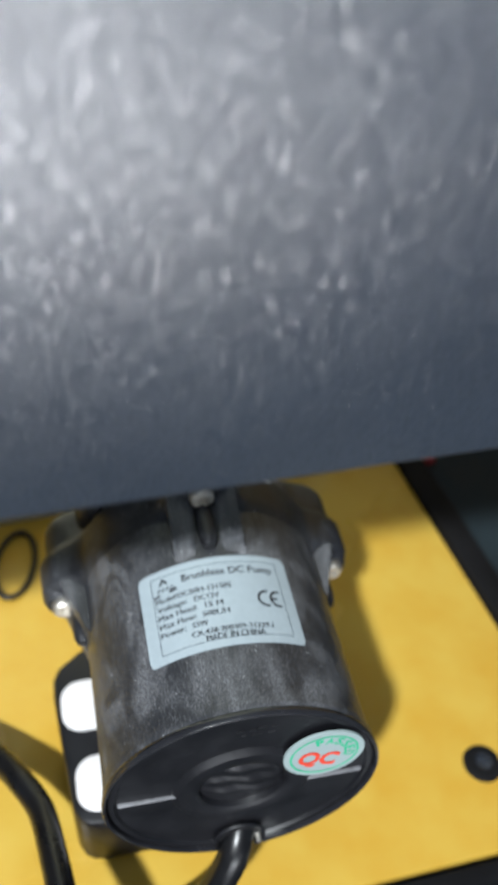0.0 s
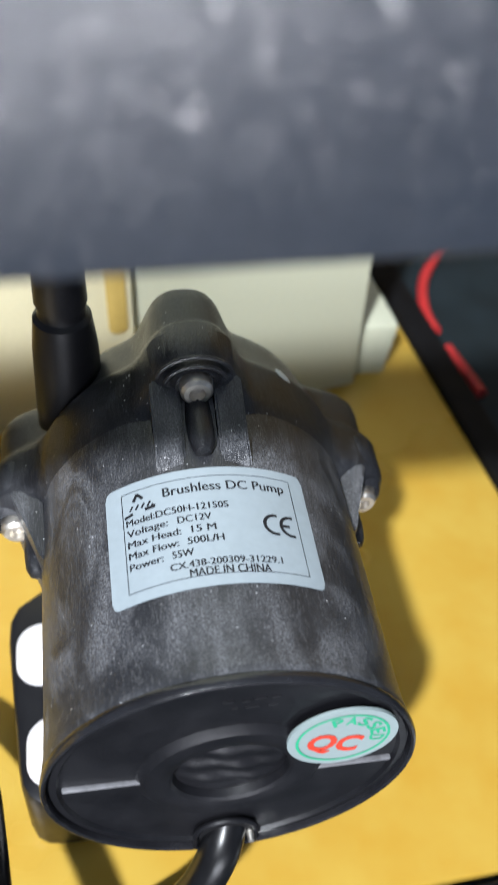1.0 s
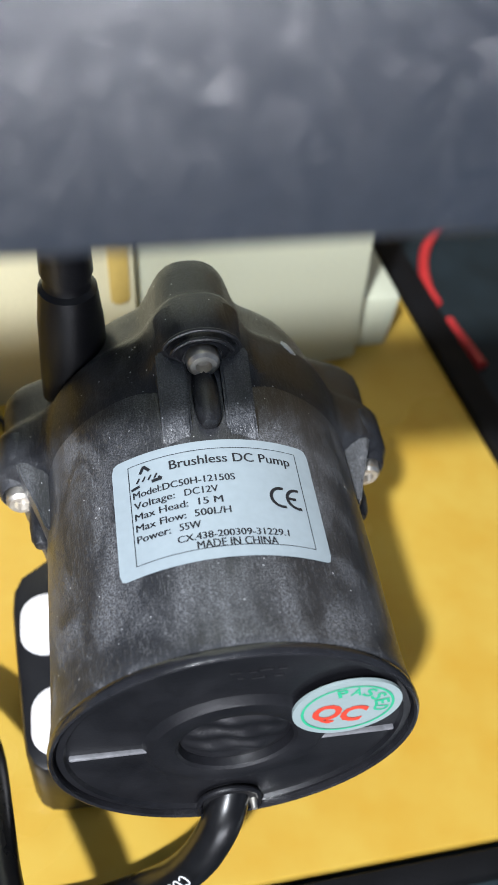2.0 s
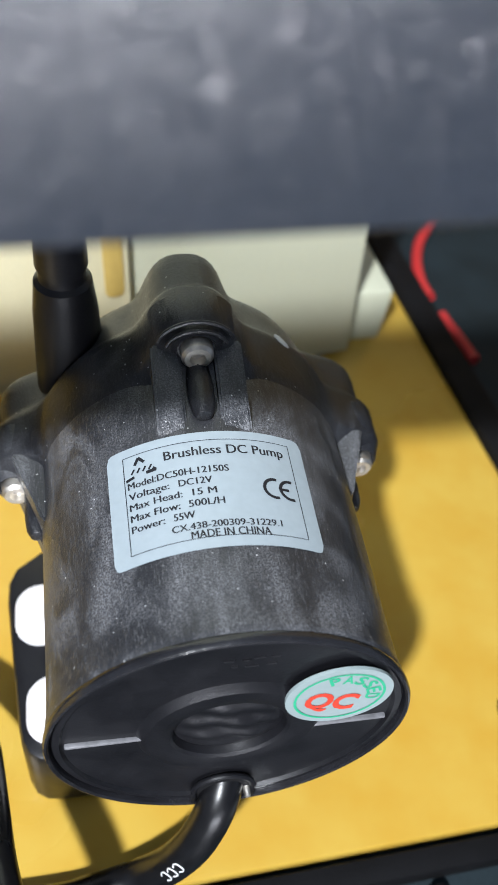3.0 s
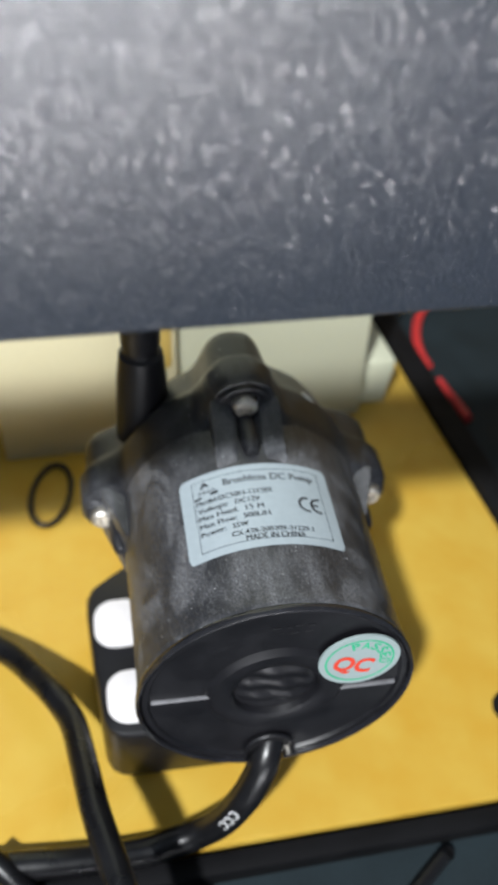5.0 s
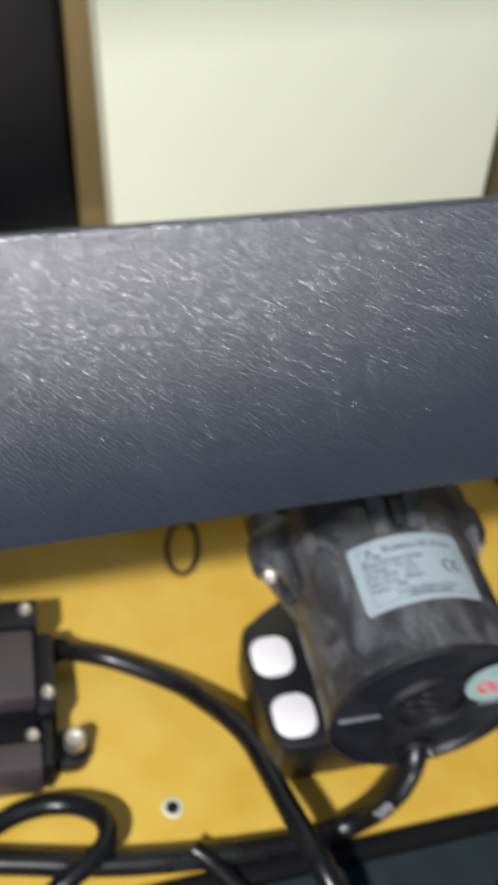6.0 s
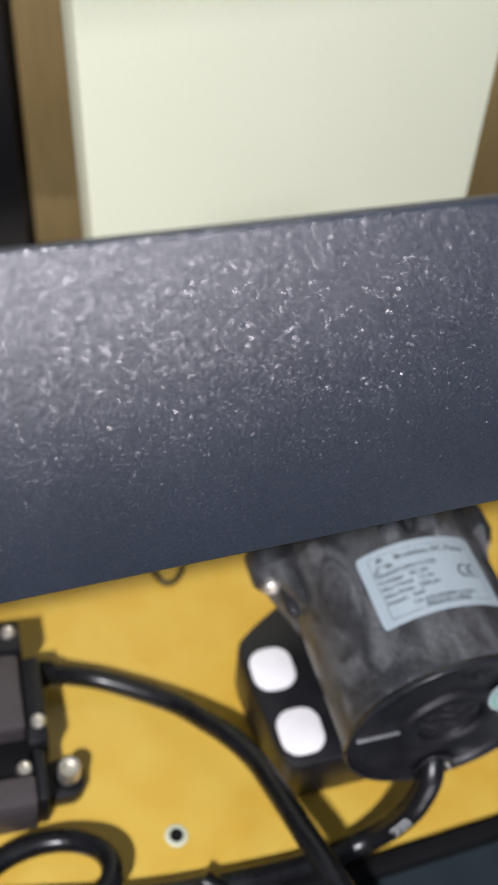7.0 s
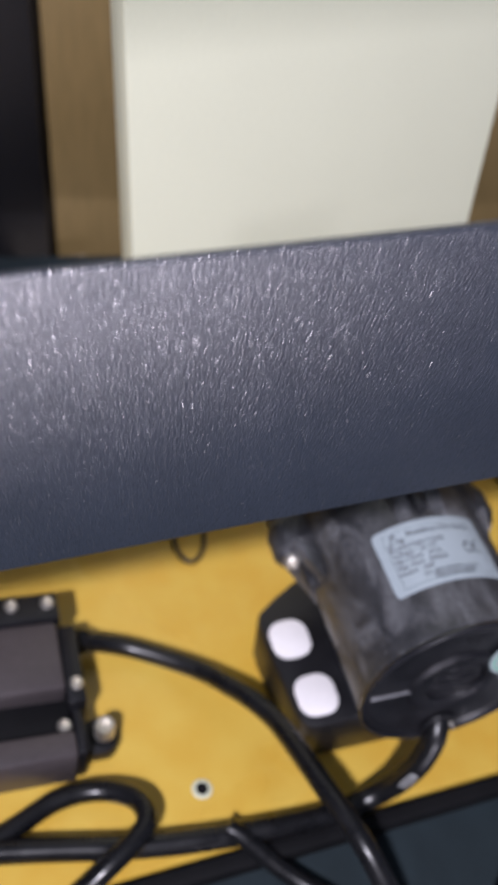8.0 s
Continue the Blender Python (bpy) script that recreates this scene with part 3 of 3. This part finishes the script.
for k in range(4):
    u = (0.128 + 0.029 * k) * LW
    mark.append(strip(u, 0.248 * LH, u + 0.016 * LW, 0.208 * LH, 0.00030, 2))
part("maker_mark", printed(mark, ink), M_INK, label, "small black triangular mark", smooth=False)

# the round check sticker on the end cap
SX, SZ, SR = 0.0153, 0.0093, 0.0080
stk = lathe([(0.0, -0.00010), (SR, -0.00010), (SR, 0.0004)], 48, cx=SX, cz=SZ)
sticker = part("check_sticker", stk, M_STICKER, pump, "round pale sticker with green ring and red letters")


def on_cap(u, v):
    return (SX + u, -0.00022, SZ + v)


def turned(piece, ang, cu_, cv_):
    c, s = math.cos(ang), math.sin(ang)
    return [(cu_ + x * c - y * s, cv_ + x * s + y * c) for x, y in piece[0]], piece[1]


vs, fs = letters("QC", 0.0080, 0.0044, 0.035)
part("red_letters", printed([turned(([(x - 0.0040, y - 0.0022) for x, y in vs], fs), radians(-14), -0.0011, -0.0011)], on_cap), M_RED, sticker, "red printed letters", smooth=False)
green = [arc_strip(0, 0, 0.0066, 0, 360, 0.0004, 60)]
for i, ch in enumerate("PASSED"):
    a = radians(106 - 23 * i)
    vs, fs = letters(ch, 0.0016, 0.0021, 0.025)
    green.append(turned(([(x - 0.0007, y - 0.0009) for x, y in vs], fs), a - math.pi / 2, 0.0049 * math.cos(a), 0.0049 * math.sin(a)))
part("green_print", printed(green, on_cap), M_GREEN, sticker, "green ring and lettering", smooth=False)

# the foot, with two white pads
foot = part("pump_foot", prism([(-0.0285, 0.0152), (0.0060, 0.0152), (0.0060, 0.0680), (-0.0205, 0.0680), (-0.0290, 0.0630), (-0.0355, 0.0582), (-0.0369, 0.0550), (-0.0371, 0.0500), (-0.0350, 0.0230), (-0.0345, 0.0196), (-0.0332, 0.0170), (-0.0312, 0.0156)], -AXIS_Z + 0.0040, -AXIS_Z + 0.0245, 0.0015), M_CAP, pump, "broad black foot")
part("saddle", box(-0.016, 0.016, 0.016, 0.050, -AXIS_Z + 0.020, -0.022, 0.002), M_BLACK, pump)
for x, y in ((-0.0354, 0.0456), (-0.0334, 0.0248)):
    pad = part("pad", prism(round_rect(x, x + 0.0128, y - 0.0070, y + 0.0070, 0.0050), -AXIS_Z + 0.0245, -AXIS_Z + 0.0262, 0.0008), M_WHITE, foot, "white soft pad")

# ---------------------------------------------------------------- cables
cord = thing("pump_power_cable", pose(0, 0, 0), "round black power cable running from the pump's end cap", "cable")
CORD = [(0.0012, 0.0060, 0.0400), (0.0004, 0.0022, 0.0390), (-0.0012, -0.0012, 0.0365), (-0.0034, -0.0032, 0.0315), (-0.0058, -0.0042, 0.0262), (-0.0095, -0.0036, 0.0165), (-0.0145, -0.0030, 0.0100), (-0.0220, -0.0036, 0.0072), (-0.0310, -0.0045, 0.0068),
                    (-0.0508, -0.0048, 0.0088), (-0.0830, -0.0030, 0.0120), (-0.1250, 0.0035, 0.0165), (-0.180, 0.010, 0.022), (-0.24, 0.020, 0.028)]
part("sheath", tube(CORD, 0.0034, 20), M_RUBBER, cord)

way = spline(CORD)
for share in (0.325, 0.344, 0.363):
    i = int(share * (len(way) - 1))
    along = (way[i + 1] - way[i - 1]).normalized()
    out = Vector((-0.10, -0.55, 0.80))
    out = (out - out.dot(along) * along).normalized()
    across = out.cross(along)
    c = way[i] + out * 0.0034
    bend = [c + 0.0011 * math.cos(radians(a)) * along + 0.0010 * math.sin(radians(a)) * across - out * 0.0034 * (1 - math.cos(0.3 * math.sin(radians(a)))) for a in range(40, 321, 35)]
    part("print_mark", tube(bend, 0.00016, 6, n=3), M_PAPER, cord, "white printed mark")

lead = thing("sensor_cable", PLATE, "black cable that curves from the block over the board's edge", "cable")
part("sheath", tube([(-0.1010, 0.0640, 0.010), (-0.0940, 0.0640, 0.0085), (-0.0785, 0.0610, 0.0055), (-0.0600, 0.0490, 0.0075), (-0.0520, 0.0375, 0.0130), (-0.0480, 0.0300, 0.0168), (-0.0450, 0.0240, 0.0186), (-0.0433, 0.0180, 0.0210), (-0.0418, 0.0060, 0.0262), (-0.0403, -0.0060, 0.0308),
                    (-0.0375, -0.0180, 0.0330), (-0.0345, -0.0280, 0.0320), (-0.0290, -0.0400, 0.0240), (-0.0200, -0.0560, 0.0080), (-0.0080, -0.0740, -0.0012)], 0.0031, 20), M_RUBBER, lead)

loop = thing("looped_cable", PLATE, "black cable bent into a loop on the board", "cable")
part("sheath", tube([(-0.190, -0.010, 0.003), (-0.150, -0.001, 0.003), (-0.1244, 0.0079, 0.0035), (-0.1085, 0.0148, 0.0040), (-0.0960, 0.0150, 0.0050), (-0.0868, 0.0088, 0.0085), (-0.0865, -0.0005, 0.0115), (-0.0975, -0.0085, 0.0100), (-0.112, -0.0150, 0.003), (-0.14, -0.026, -0.001)], 0.0030, 20), M_RUBBER, loop)

stub = thing("front_cable", PLATE, "thin black cable on the dark tray beside the board", "cable")
part("sheath", tube([(-0.0625, -0.0030, 0.0060), (-0.0585, -0.0062, 0.0050), (-0.0486, -0.0155, 0.0002), (-0.0393, -0.0234, -0.0015), (-0.020, -0.040, -0.0017)], 0.0028, 16), M_RUBBER, stub)

lead2 = thing("grey_cable", PLATE, "dark grey thin cable lying on the tray", "cable")
part("sheath", tube([(0.0462, -0.0095, -0.0008), (0.0446, -0.0102, -0.0024), (0.034, -0.0185, -0.0026), (0.0245, -0.0260, -0.0026), (0.005, -0.045, -0.0026)], 0.0019, 14), M_RUBBER, lead2)

paper = thing("paper_slip", PLATE @ pose(0.058, -0.033, -0.0044, 0, 0, 12), "small slip of white paper on the dark tray", "paper")
part("sheet", box(-0.012, 0.020, -0.012, 0.0105, 0, 0.0003), M_PAPER, paper)

wire = thing("red_wire", PLATE @ pose(-0.0022, 0.001, 0), "thin red insulated wire on the dark tray", "wire")
part("wire_run", tube([(0.128, 0.238, -0.0028), (0.1190, 0.2275, -0.0028), (0.1130, 0.2180, -0.0028), (0.1062, 0.2070, -0.0026), (0.1020, 0.1960, -0.0024), (0.1005, 0.1850, -0.0026), (0.1010, 0.1760, -0.0022)], 0.0019, 12), M_REDWIRE, wire)
wire2 = thing("red_wire", PLATE @ pose(-0.0026, 0.0015, 0), "short red insulated wire end on the dark tray", "wire")
part("wire_run", tube([(0.1030, 0.1670, -0.0024), (0.1042, 0.1615, -0.0024), (0.1062, 0.1540, -0.0024), (0.1080, 0.1455, -0.0024)], 0.0020, 12), M_REDWIRE, wire2)

ring = thing("rubber_ring", PLATE, "thin dark oval rubber ring lying on the yellow board", "ring")
oval = [(-0.0470 + 0.0058 * math.cos(a) + 0.0020 * math.sin(a), 0.1090 + 0.0125 * math.sin(a), 0.0012) for a in [2 * math.pi * i / 14 for i in range(15)]]
part("band", tube(oval, 0.0009, 10, closed=True, n=5), M_BAND, ring)

# ---------------------------------------------------------------- block at the side
valve = thing("valve_block", PLATE @ pose(-0.1, 0.045, 0), "dark brown-grey cast block with black end plates and screws", "valve")
part("cast_body", box(-0.045, -0.0026, -0.003, 0.0205, 0.0, 0.0195, 0.0012), M_BLOCK, valve)
part("lower_body", box(-0.045, -0.0016, -0.0236, -0.0152, 0.0, 0.0160, 0.0012), M_BLOCK, valve)
part("recess", box(-0.045, -0.002, -0.0170, -0.0025, 0.0, 0.0120, 0.0006), M_DARK, valve, "black recess between the castings")
part("top_plate", box(-0.045, -0.0010, 0.0207, 0.0310, 0.0, 0.0205, 0.0010), M_CAP, valve)
part("end_plate", box(-0.0024, 0.0034, -0.0070, 0.0202, 0.0, 0.0170, 0.0010), M_CAP, valve)
part("end_plate", box(-0.0014, 0.0016, -0.0222, -0.0072, 0.0, 0.0145, 0.0008), M_CAP, valve)
part("cable_gland", lathe([(0.0040, 0.0), (0.0040, 0.0030), (0.0036, 0.0036), (0.0035, 0.0050), (0.0032, 0.0054)], 28, axis="z"), M_DARK, valve).matrix_local = pose(0.0026, 0.0190, 0.0085, 0, 90, 0)
lug = part("lug", prism(round_rect(0.0005, 0.0122, -0.0185, -0.0070, 0.0045), 0.0, 0.0055, 0.0008), M_CAP, valve)
part("washer", lathe([(0.0020, 0.0068), (0.0040, 0.0068), (0.0042, 0.0060)], 28, axis="z"), M_DARK, lug).location = (0.0080, -0.0126, -0.0005)
part("bolt", lathe([(0.0, 0.0106), (0.0016, 0.0106), (0.0018, 0.0118), (0.0028, 0.0119), (0.0032, 0.0108), (0.0032, 0.0060)], 24, axis="z"), M_STEEL, lug, "bright steel bolt").location = (0.0080, -0.0126, -0.0010)
for x, y, z in ((-0.0045, 0.0268, 0.0205), (-0.0155, 0.0270, 0.0205), (0.0008, -0.0010, 0.0170), (-0.0040, -0.0118, 0.0122)):
    part("screw", lathe([(0.0, 0.0006), (0.0009, 0.0006), (0.0010, 0.0013), (0.0018, 0.0012), (0.0022, 0.0004), (0.0022, -0.0006)], 16, axis="z"), M_STEEL, valve, "small steel screw").location = (x, y, z)

# ---------------------------------------------------------------- behind the pump
foam = thing("foam_block", pose(0.0012, 0.1372, 0.0, 0, 0, 8.1) @ pose(0, 0, 0, 0, -1.4, 0), "tall cream foam board standing behind the pump", "foam board")
part("board_body", box(-0.0622, 0.0605, 0.0, 0.012, -0.0056, 0.42, 0.0012), M_CREAM, foam)
sheet = thing("foam_sheet", pose(0.0012, 0.1372, 0.0, 0, 0, 8.1) @ pose(0, 0, 0, 0, -1.4, 0), "low yellowed cream foam sheet leaning flat against the tall board", "foam sheet")
part("sheet_body", box(-0.0622, -0.0062, -0.0034, -0.0002, -0.0052, 0.088, 0.0008), M_CREAM_YELLOW, sheet)
part("amber_patch", prism(round_rect(-0.0128, -0.0078, 0.034, 0.060, 0.0022), 0.0, 0.0006, 0.0002), M_AMBER, sheet, "amber patch").matrix_local = pose(0, -0.0033, 0, 90, 0, 0)
pad = thing("foam_offcut", PLATE @ pose(0.0625, 0.156, 0, 0, 0, 7), "small cream foam offcut beside the tall board", "foam")
part("offcut", box(-0.012, 0.0105, -0.004, 0.026, 0, 0.020, 0.0015), M_CREAM, pad)

panel = thing("wood_panel", pose(0, 0.36, TABLE_Z), "brown wooden panel standing behind the case", "panel")
part("panel_body", box(-0.0640, 0.62, 0.0, 0.018, 0, 0.75, 0.001), M_WOOD, panel)
part("painted_strip", box(0.125, 0.1600, -0.004, -0.0002, 0.0, 0.70, 0.0005), M_BLUEGREY, panel, "blue-grey painted strip")
part("dark_strip", box(0.1602, 0.1735, -0.003, -0.0002, 0.0, 0.70, 0.0004), M_BLACKPANEL, panel, "black strip beside the blue-grey one")
cab = thing("black_cabinet", pose(0, 0.36, TABLE_Z), "tall black cabinet beside the wooden panel", "cabinet")
part("cabinet_body", box(-0.60, -0.0644, -0.002, 0.25, 0, 0.75, 0.002), M_BLACKPANEL, cab)
part("door", box(-0.595, -0.0688, -0.014, -0.0022, 0.006, 0.744, 0.002), M_BLACKPANEL, cab, "plain black door")
card = thing("card_box", pose(-0.068, 0.330, TABLE_Z), "small beige cardboard box on the desk", "box")
part("box_body", box(-0.018, 0.018, -0.012, 0.016, 0, 0.045, 0.001), M_BEIGE, card)
